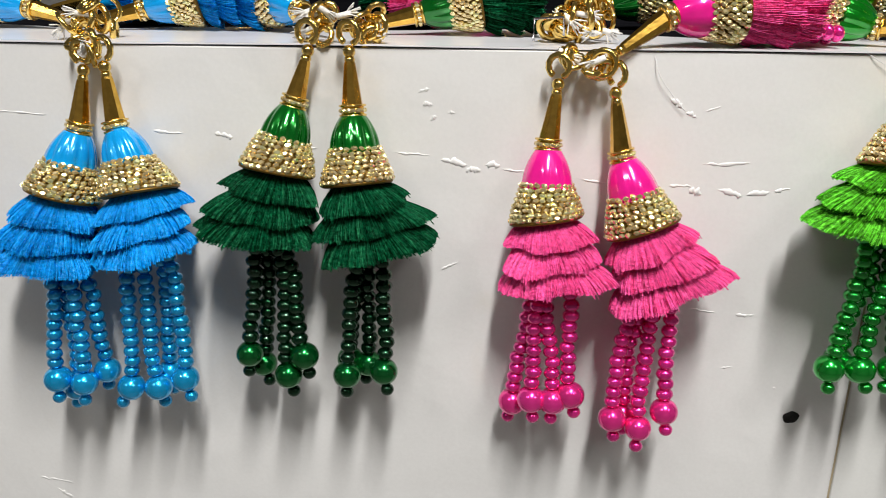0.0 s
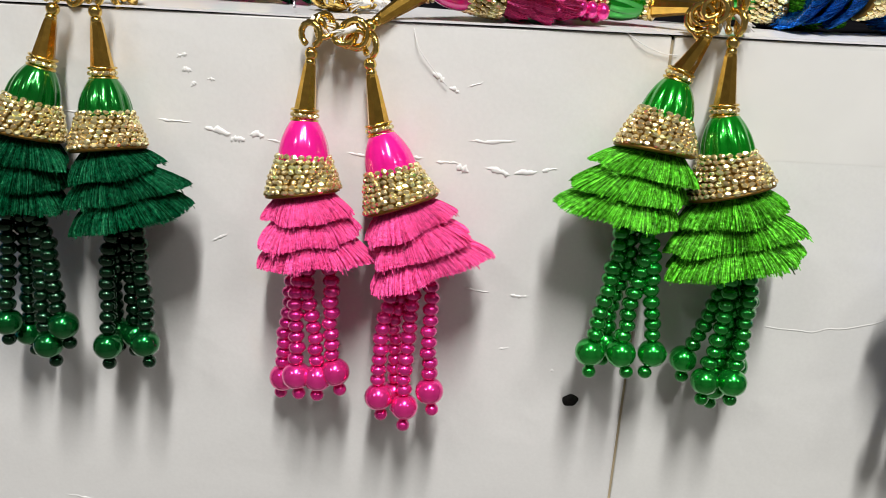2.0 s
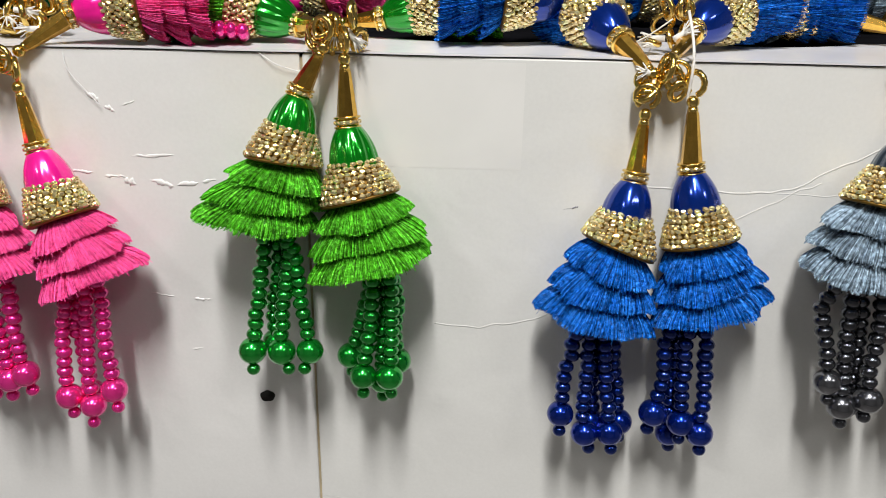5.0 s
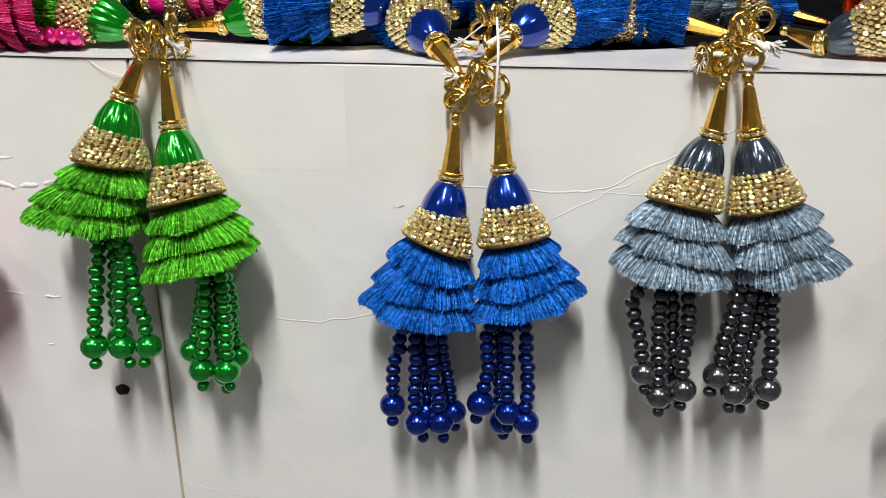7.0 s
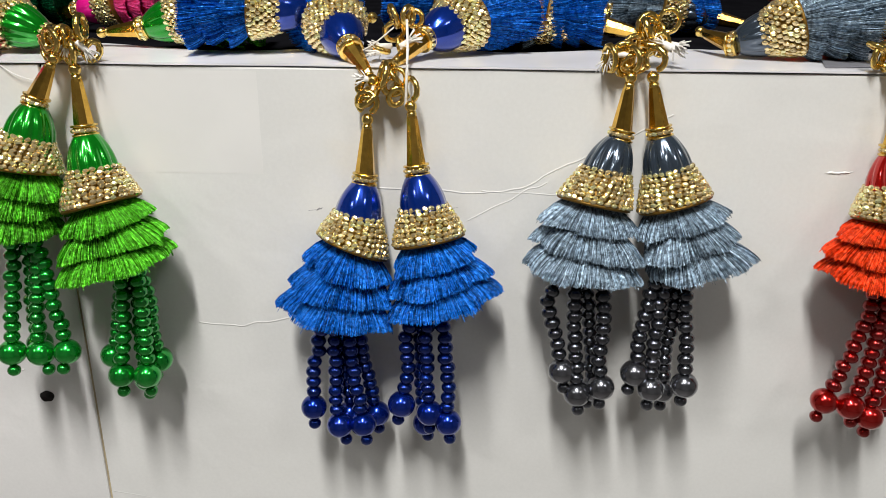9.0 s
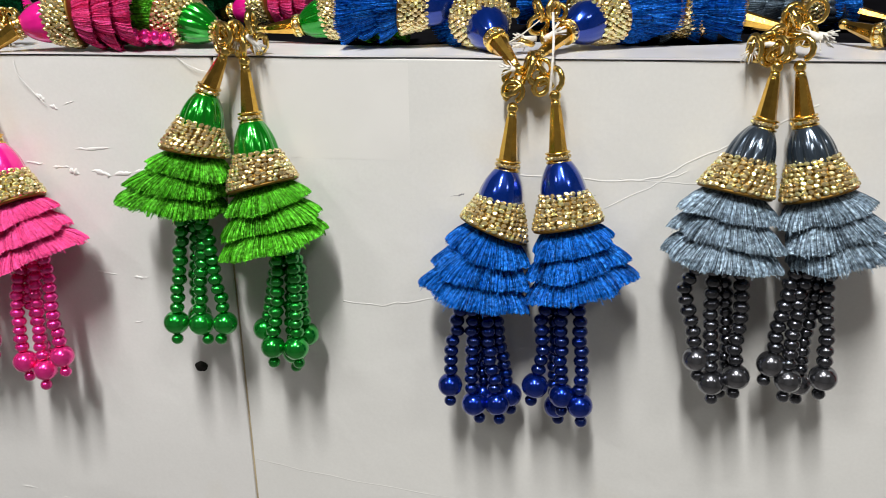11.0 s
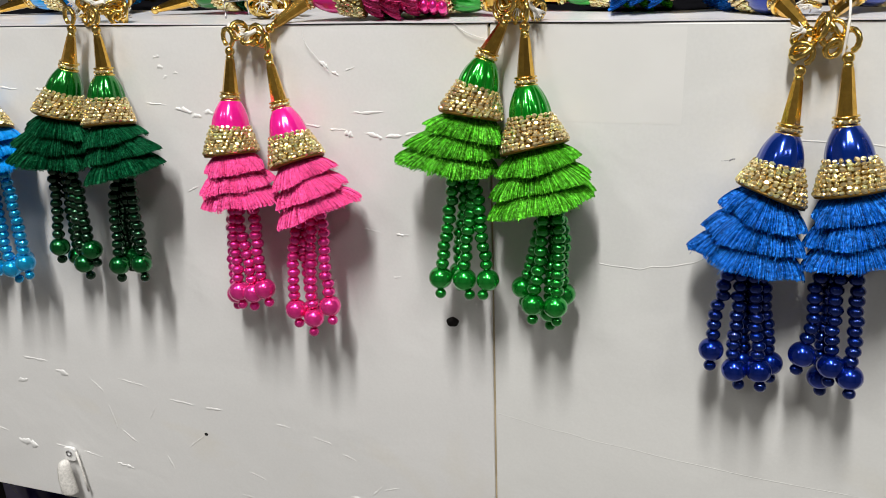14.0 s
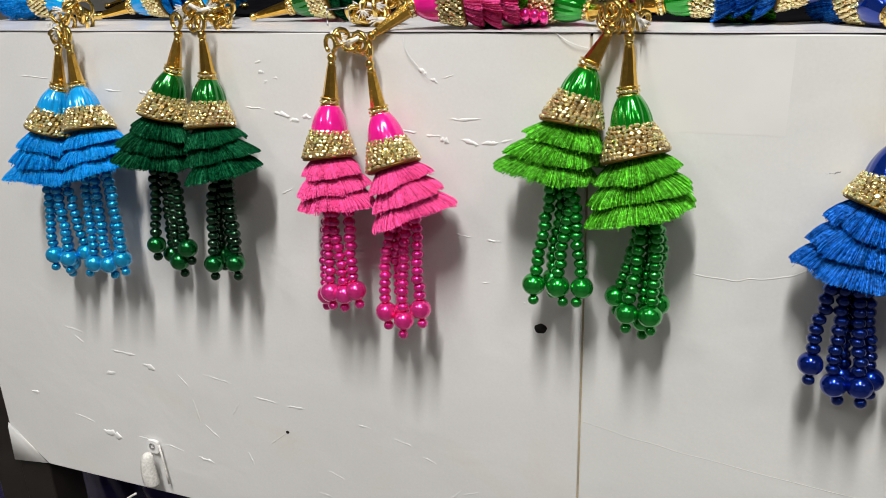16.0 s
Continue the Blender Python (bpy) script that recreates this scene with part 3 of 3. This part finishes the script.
hanging("light_green", (121.8, 2.3), (115.6, -8.6), (101.8, -24.2), (120.9, -26.8), (87.9, -40.7), (119.9, -46.3),
        [(105.7, -48.1, 101.1, -77.4, 0, 0), (108.8, -47.2, 105.8, -77.6, 1, 0), (112.4, -46.3, 109.1, -77.5, 0, 0), (114.1, -47.8, 116.9, -76.8, 0, 0)])
hanging("light_green", (126.9, -0.4), (127.4, -16.0), (120.9, -37.5), (140.8, -32.0), (116.6, -59.5), (150.9, -49.6),
        [(132.9, -60.6, 126.8, -81, 1, 0), (134.6, -58.8, 131.3, -83.8, 0, 0), (137.4, -59.6, 135.7, -88.5, 1, 0), (139.8, -58.6, 138.5, -84, 0, 0), (140.4, -59.4, 140, -82.1, 1, 0)])
hanging("blue", (201.7, -12.2), (200.7, -28.0), (188.3, -42.1), (206.6, -49.3), (175.8, -63.8), (208.2, -70.6),
        [(187.3, -68.7, 185.5, -92.8, 0, 0), (191.4, -68.5, 192.6, -99.2, 0, 0), (193.3, -69.4, 194.8, -98.7, 1, 0), (195.7, -69.1, 199.4, -98.5, 0, 0), (198.5, -70, 202.8, -98.6, 1, 0)])
hanging("blue", (213.0, -8.7), (214.5, -25.3), (208.6, -45.6), (227.5, -41.4), (207.4, -67.2), (238.2, -59.6),
        [(212, -67.5, 210.5, -91.4, 0, 0), (216.6, -67.3, 218.5, -94.5, 0, 0), (214.7, -68.4, 217, -101.5, 1, 0), (222.6, -67, 223.8, -97.4, 0, 0)])
hanging("grey", (268.6, -0.5), (267.3, -15.1), (251.6, -30.4), (270.5, -34.3), (242.0, -50.9), (275.1, -55.6),
        [(253.9, -56.2, 255.2, -79.9, 0, -5), (257.2, -56.1, 259.9, -87, 0, 0), (261.4, -57.7, 265.7, -88.8, 1, 0), (265.7, -56.7, 266.5, -84.6, 0, 0)])
hanging("grey", (274.2, -0.4), (277.1, -14.2), (273.1, -35.0), (291.3, -29.5), (276.1, -55.2), (303.5, -47.2),
        [(276.4, -56.4, 275.4, -80.2, 0, 0), (279.7, -56.3, 280.2, -84.5, 0, 0), (284.2, -57.1, 285.3, -88.6, 1, 0), (287.4, -56.1, 289.5, -83.3, 0, 0)])
hanging("red", (337.0, -3.5), (337.4, -17.9), (329.0, -34.9), (348.0, -37.0), (321.5, -52.4), (351.5, -56.6),
        [(338, -58, 329, -87.6, 0, 0), (342, -58, 336.3, -88.9, 0, 0), (346, -58, 348.1, -89.4, 1, 0), (347, -58, 342.5, -92.4, 0, 0)])
hanging("red", (342.0, -3.4), (347.0, -17.2), (348.5, -37.5), (366.0, -33.2), (351.5, -57.4), (380.0, -49.3),
        [(362, -58, 362, -89, 0, 0), (368, -58, 370.5, -91.5, 0, 0), (372, -57, 375.7, -87.6, 0, 0)])

# ---- tassels lying on the ledge ----
lying("cyan", (-113, 40, 2), 170)
lying("cyan", (-111, 40, 2), 10)
lying("cyan", (-33, 19, 3), 128)
lying("dark_green", (-26, 32, 2), 8)
lying("pink", (42, -2, -1.5), 15, beads=True, bend=(13.3, 4, 9))
lying("light_green", (122, 3, 6), 170, bend=(-11, 12, -1))
lying("light_green", (118, 33, 4), 5, bend=(13, -1, 1.5))
lying("blue", (200, 25, 10), 184, rise=0.003)
lying("blue", (203, -4, -3), 112, bend=(-7, 10.5, 6.8), rise=-0.001)
lying("blue", (208, -1, 0.5), 48, bend=(7.5, 14.5, 5))
lying("blue", (218.5, 42, 12), 0, bend=(14.5, 4, -5))
lying("grey", (283, 40, 4), 175, bend=(-14.5, 5, 3))
lying("grey", (297, 38, 6), -6, bend=(6, -13, -2))
lying("red", (388, 60, 3), 178)
lying("red", (354, 44, 2), 5)
# second row behind
lying("cyan", (-150, 88, 3), 12, far=True)
lying("cyan", (-62, 80, 3), 190, far=True)
lying("dark_green", (18, 88, 3), 186, far=True)
lying("dark_green", (34, 78, 3), 5, far=True)
lying("pink", (32, 62, 3), 165, far=True)
lying("pink", (74, 80, 3), -6, far=True)
lying("light_green", (176, 90, 3), 172, far=True)
lying("blue", (250, 92, 3), 176, far=True)
lying("blue", (262, 88, 4), 6, far=True)
lying("grey", (330, 84, 3), 174, far=True)
lying("red", (392, 88, 3), 170, far=True)

# ---- hook bunches ----
knot((-90.5, -4, -0.5), (3, 1.5, 2), 5, 1, threads=2)
knot((-95, 8, 6), (6, 4, 4), 8, 2, threads=2)
knot((-33, 3, 5.5), (3.5, 3, 4), 7, 3, threads=4)
knot((-21, 4, 5.5), (4, 3, 3.5), 7, 4, threads=3)
knot((31, -4, -2.2), (1.5, 1, 1.5), 3, 5, threads=1)
knot((38, -5, -4), (2, 1.5, 2.5), 4, 6, threads=1)
knot((36, 17, 6.5), (9, 5, 4), 22, 7, threads=5)
knot((125, -1, 6.5), (5.5, 3.5, 4.5), 14, 8, threads=2)
knot((202, -4, -5), (1.3, 1, 3), 4, 9, threads=2)
knot((208, -4, -4), (2.2, 1.5, 3.5), 7, 10, threads=1)
knot((208, 10, 8), (5, 4, 5), 6, 11, threads=4)
knot((267, -2, 4.5), (4.5, 2, 2.5), 8, 12, threads=2)
knot((277, 4, 8.5), (4, 3, 4), 8, 13, threads=4)
knot((336, -2, 4), (5, 3, 3.5), 10, 14, threads=3)

# ---- marks on the board ----


def flakes(name, spots, label, seed, mat=FLAKE, low=1.0, wide=1.0):
    """Raised curls of torn paper, and two tape glints put in as shapes: each a small irregular ridge at (along, up,
    length, height, turn) in millimetres.
    """
    rng = random.Random(seed)
    for x, z, length, high, turn in spots:
        bm = bmesh.new()
        c = Vector((x / 1000, 0, 1 + z / 1000))
        d = Vector((math.cos(radians(turn)), 0, math.sin(radians(turn))))
        up = Vector((-d.z, 0, d.x))
        n = 12
        rings = []
        p = rng.random() * 9
        for i in range(n + 1):
            s = i / n - 0.5
            mid = c + d * (s * length / 1000) + up * (0.10 * high / 1000 * math.sin(p + s * 7) + rng.gauss(0, 0.10) * high / 1000)
            w = 0.8 * wide * high / 2000 * max(0.06, (1 - (2 * s) ** 4)) * rng.uniform(0.3, 1.3)
            lift = min(0.0006, 0.35 * w + 0.0001) * low
            rings.append([mid + up * w + Vector((0, 0.0001, 0)), mid + up * w * 0.5 - Vector((0, lift, 0)), mid - up * w * 0.6 - Vector((0, lift * 0.8, 0)), mid - up * w + Vector((0, 0.0001, 0))])
        loft(bm, rings)
        ob = part(name, bm, mat)
        tagged(ob, label, "torn paper", "torn paper flecks on the board")


TORN_AND_GLINT = "raised white fleck on the board, for torn paper curls and tape glints"
flakes("paper_glint_fleck", [(-113, -18, 16, 0.5, -3), (-73, -22.5, 8, 0.9, -4), (-58, -23, 5, 1.6, -8), (-35, -26, 4, 0.6, 0), (-8, -27, 9, 0.8, -4),
                       (3, -29, 7, 1.5, -12), (8, -31, 4, 1.6, 10), (13, -29.5, 4, 1.6, -5)], TORN_AND_GLINT, 4, low=0.55, wide=1.5)
flakes("paper_glint_fleck", [(20, -31, 9, 0.7, -6), (41, -33.5, 10, 0.7, -8), (53, -33, 6, 0.9, -3), (62, -34, 6, 1.0, 0), (66, -35.5, 3.5, 2.0, -20),
                       (75, -35.5, 7, 1.6, -14), (82, -35.5, 6, 1.2, 6), (88, -34.5, 4, 1.2, 10)], TORN_AND_GLINT, 5, low=0.55, wide=1.5)
flakes("paper_glint_fleck", [(59, -12.5, 4, 1.5, -38), (63, -15.5, 3, 1.2, -30), (68, -14, 4, 0.5, 20), (71.5, -69, 7, 0.8, -8), (83, -70, 5, 0.9, 0),
                       (94, -92, 0.8, 0.8, 0), (2, -58, 5, 0.7, 25), (80, -86, 3, 0.6, 10)], TORN_AND_GLINT, 6, low=0.55, wide=1.5)
flakes("paper_glint_fleck", [(-154, -172, 5, 2.0, 5), (-125, -181, 12, 0.9, -12), (-109, -187, 12, 3.4, -14), (-90, -185.5, 7, 0.8, -4), (-73, -187, 10, 0.9, -10), (-56, -190, 9, 1.6, -8)], TORN_AND_GLINT, 7, low=0.55, wide=1.5)
flakes("paper_glint_fleck", [(-5, -10.5, 3, 1.0, 20), (-4, -14, 2.5, 1.2, 0), (-2.5, -17.5, 2, 1.0, 40), (2, -16, 2, 0.8, 0), (-120, -133, 11, 1.0, -8), (-118, -138, 6, 1.0, -35), (-93, -141, 14, 1.2, -2), (-80, -146, 7, 2.2, -14), (-103, -153, 6, 1.6, 15),
                       (-62, -150, 8, 0.9, -45), (-57, -165, 12, 0.9, -80), (-50, -174, 9, 1.2, -38), (-43, -146, 15, 0.8, -8), (-20, -152, 12, 0.9, -6), (-5, -153, 9, 1.0, 3)], TORN_AND_GLINT, 8, BOARD, 0.38, 1.7)
# the ridge at (73, -28) stands in for a gloss reflection, not torn paper
flakes("paper_glint_fleck", [(-36, -160, 9, 0.7, 58), (-15, -170, 13, 0.8, 42), (-31, -184, 7, 1.0, -70), (12, -183, 8, 0.7, -20), (8, -195, 11, 0.8, -12),
                       (27, -156, 6, 1.0, -6), (73, -28, 12, 1.0, 3), (44, -160, 8, 0.7, -14), (55, -166, 6, 0.8, -20), (66, -180, 7, 0.7, 50), (60, -186, 12, 2.0, -8), (72, -178, 7, 0.8, 20)], TORN_AND_GLINT, 9, BOARD, 0.38, 1.7)
rope("nylon_line", [(52, 1, 1), (53.5, -1.2, -5), (57, -1, -10), (61, -1, -14.5)], 0.09, NYLON, "clear nylon line stuck on the board", "line")
rope("nylon_line", [(103, 0, 0.5), (108, -1, -2.5), (113, -0.8, -4.2), (116, -0.4, -4.4)], 0.09, NYLON, "clear nylon line hanging over the edge", "line")

# creases in the paper of the second panel
CREASE = "raised crease in the white paper"


def crease(pts, r=0.45):
    rng = random.Random(len(pts) + int(pts[0][0]))
    fine = []
    for (x0, z0), (x1, z1) in zip(pts, pts[1:]):
        for k in range(4):
            fine.append((x0 + (x1 - x0) * k / 4 + rng.gauss(0, 0.2), z0 + (z1 - z0) * k / 4 + rng.gauss(0, 0.22)))
    r *= 1.15
    vs = [(x, r * rng.uniform(0.83, 0.86), z) for x, z in fine + [pts[-1]]]
    return rope("paper_crease", vs, r, BOARD_2, CREASE, "crease")


crease([(196, -32), (215, -32.5), (232, -33.5), (243, -32), (255, -25), (266, -20), (282, -11)])
crease([(228, -41), (240, -35), (250, -30)], 0.35)
crease([(232, -33), (252, -33.5), (275, -31)], 0.3)
crease([(150, -74.5), (163, -75.5), (176, -73), (186, -68), (196, -66)], 0.42)
crease([(116, -136), (150, -142), (200, -147), (260, -150)], 0.3)
# the white bar at (328, -26) is a tape highlight given as a solid
flakes("paper_glint_fleck", [(328, -26, 8, 1.1, 3), (264, -88, 2, 1.6, 50), (292, -55, 12, 0.5, -4)], TORN_AND_GLINT, 12)

# ---- staple and loose threads ----
bm = bmesh.new()
wire(bm, [Vector((0.0225, 0.004, 1.0018)), Vector((0.0225, 0.004, 1.0072)), Vector((0.0300, 0.006, 1.0076)), Vector((0.0302, 0.006, 1.0030))], 0.00035, 5)
tagged(part("staple", bm, STAPLE), "bent steel staple standing on the ledge", "staple")
rope("cotton_thread", [(211.5, 3, 12), (212, -2.5, 6), (212, -6, 0), (211.6, -5.5, -9)], 0.38, THREAD, "white cotton thread hanging over the edge", "thread")
rope("cotton_thread", [(199, 6, 3.5), (203, 5, 6), (208, 4, 10)], 0.2, THREAD, "white cotton thread through a gold hook", "thread")

# ---- white hanger tag at the lower edge ----
tag = thing("hanger_tag", (-0.0845, -0.001, 0.812), "white plastic hanger tag with a cotton bob", "tag")
bm = bmesh.new()
pts = []
for i in range(20):
    a = 2 * math.pi * i / 20
    k = 0.0032
    pts.append(Vector((k * math.copysign(abs(math.cos(a)) ** 0.5, math.cos(a)), 0, 0.0034 * math.copysign(abs(math.sin(a)) ** 0.5, math.sin(a)))))
loft(bm, [[p + Vector((0, q, 0)) for p in pts] for q in (-0.0010, 0.0004)])
plate = part("plate", bm, FLAKE, tag, smooth=False)
bm = bmesh.new()
wire(bm, ellipse(Vector((0, -0.0012, 0.0005)), Vector((0.0013, 0, 0)), Vector((0, 0, 0.0013)), 14), 0.0004, 6, closed=True)
part("eyelet", bm, STAPLE, plate)
bm = bmesh.new()
rings = []
for q, r, dx in ((-0.001, 0.0014, 0), (-0.003, 0.0028, -0.0006), (-0.007, 0.0034, -0.0012), (-0.012, 0.0038, -0.0014), (-0.0175, 0.0040, -0.0010), (-0.0186, 0.0034, -0.0006)):
    rings.append(ellipse(Vector((dx, -0.0045, q)), Vector((r, 0, 0)), Vector((0, r * 0.8, 0)), 18, lambda a: 0.07 * math.sin(6 * a) + 0.04 * math.sin(11 * a)))
loft(bm, rings)
part("bob", bm, THREAD, tag, "white cotton bob")
bm = bmesh.new()
wire(bm, [Vector((0.004, -0.001, 0.002)), Vector((0.0050, -0.001, -0.006)), Vector((0.0056, -0.001, -0.013)), Vector((0.0062, -0.001, -0.019))], 0.0005, 6)
part("strap", bm, THREAD, tag)
rope("cotton_thread", [(-96, -6, -214), (-106, -5, -222), (-112, 0, -232), (-118, 6, -246)], 0.55, THREAD, "pale thread trailing below the board", "thread")

# ---- stand under and behind the board ----
stand = thing("stand", (-0.178, 0.02, 0.0), "dark stained wooden stand carrying the display board", "stand")


def stand_part(name, *dims):
    bm = bmesh.new()
    x0, x1, y0, y1, z0, z1 = dims
    box(bm, x0 + 0.178, x1 + 0.178, y0 - 0.02, y1 - 0.02, z0, z1, bevel=0.001)
    part(name, bm, DARK, stand, smooth=False)


stand_part("post", -0.200, -0.1785, 0.002, 0.03, 0.0, 0.9990)
stand_part("post", 0.60, 0.63, 0.013, 0.04, 0.0, 0.9870)
stand_part("front_post", -0.1785, -0.158, 0.0005, 0.02, 0.0, 0.7848)
stand_part("back_panel", -0.178, 0.60, 0.032, 0.040, 0.78, 0.9870)
stand_part("shelf", -0.50, 0.60, 0.0325, 0.45, 0.55, 0.57)

# crumpled purple bags on the shelf below


def bag(x, y, z, sx, sy, sz, seed):
    bm = bmesh.new()
    bmesh.ops.create_icosphere(bm, subdivisions=4, radius=1.0)
    for v in bm.verts:
        p = v.co.copy()
        k = 1 + 0.20 * noise.noise(p * 1.6 + Vector((seed, 0, 0))) + 0.10 * noise.noise(p * 4 + Vector((0, seed, 0)))
        q = Vector([math.copysign(abs(c) ** 0.6, c) for c in p]) * k
        v.co = Vector((q.x * sx, q.y * sy, max(-1.0, q.z) * sz))
    ob = part("plastic_bag", bm, PURPLE)
    ob.location = (x, y, z + sz)
    tagged(ob, "crumpled dark purple plastic bag on the shelf below", "bag", "bags under the board")


bag(-0.125, 0.095, 0.571, 0.045, 0.050, 0.090, 1)
bag(-0.225, 0.120, 0.571, 0.050, 0.060, 0.092, 2)
bag(-0.325, 0.170, 0.571, 0.048, 0.070, 0.090, 3)
bag(0.00, 0.11, 0.571, 0.055, 0.06, 0.092, 4)

# clear tape patches over the board's top edge


def tape(x0, x1, z0, z1):
    bm = bmesh.new()
    box(bm, x0 / 1000, x1 / 1000, -0.00003, 0.00002, 1 + z0 / 1000, 1 + z1 / 1000)
    tagged(part("tape", bm, TAPE, smooth=False), "strip of whitish tape stuck on the board", "tape", "tape strips on the board")


tape(119, 172, -29, -1.2)

flakes("scuff", [(187, -38.8, 2.0, 0.8, 30), (185, -39.2, 2.4, 0.25, 8), (224, -38, 3.5, 0.35, 12)], "small grey scuff on the white board", 15, GREY_SHEET, 0.4)

# grey film on the ledge towards its far end
bm = bmesh.new()
ring = [Vector((0.322 + 0.10 * q, 0.006 + 0.004 * math.sin(q * 9) - 0.004 * q, 0)) for q in (0, 0.2, 0.4, 0.6, 0.8, 1.0)]
ring += [Vector((0.422 - 0.09 * q, 0.034 + 0.003 * math.sin(q * 7), 0)) for q in (0, 0.5, 1.0)]
loft(bm, [[p + Vector((0, 0, z)) for p in ring] for z in (1.0009, 1.0012)])
tagged(part("film_sheet", bm, GREY_SHEET, smooth=False), "thin grey plastic film lying on the ledge", "plastic film")

# loose corner of the covering paper
bm = bmesh.new()
tri = [Vector((-0.1785, 0, 0.8060)), Vector((-0.1560, 0, 0.7858)), Vector((-0.1785, 0, 0.7845))]
mid = [Vector((-0.1775, -0.0016, 0.8040)), Vector((-0.1585, -0.0010, 0.7862)), Vector((-0.1775, -0.0024, 0.7850))]
loft(bm, [tri, [p.lerp(q, 0.6) for p, q in zip(tri, mid)], mid])
tagged(part("paper_corner", bm, BOARD, smooth=True), "curled loose corner of the white covering paper", "paper")
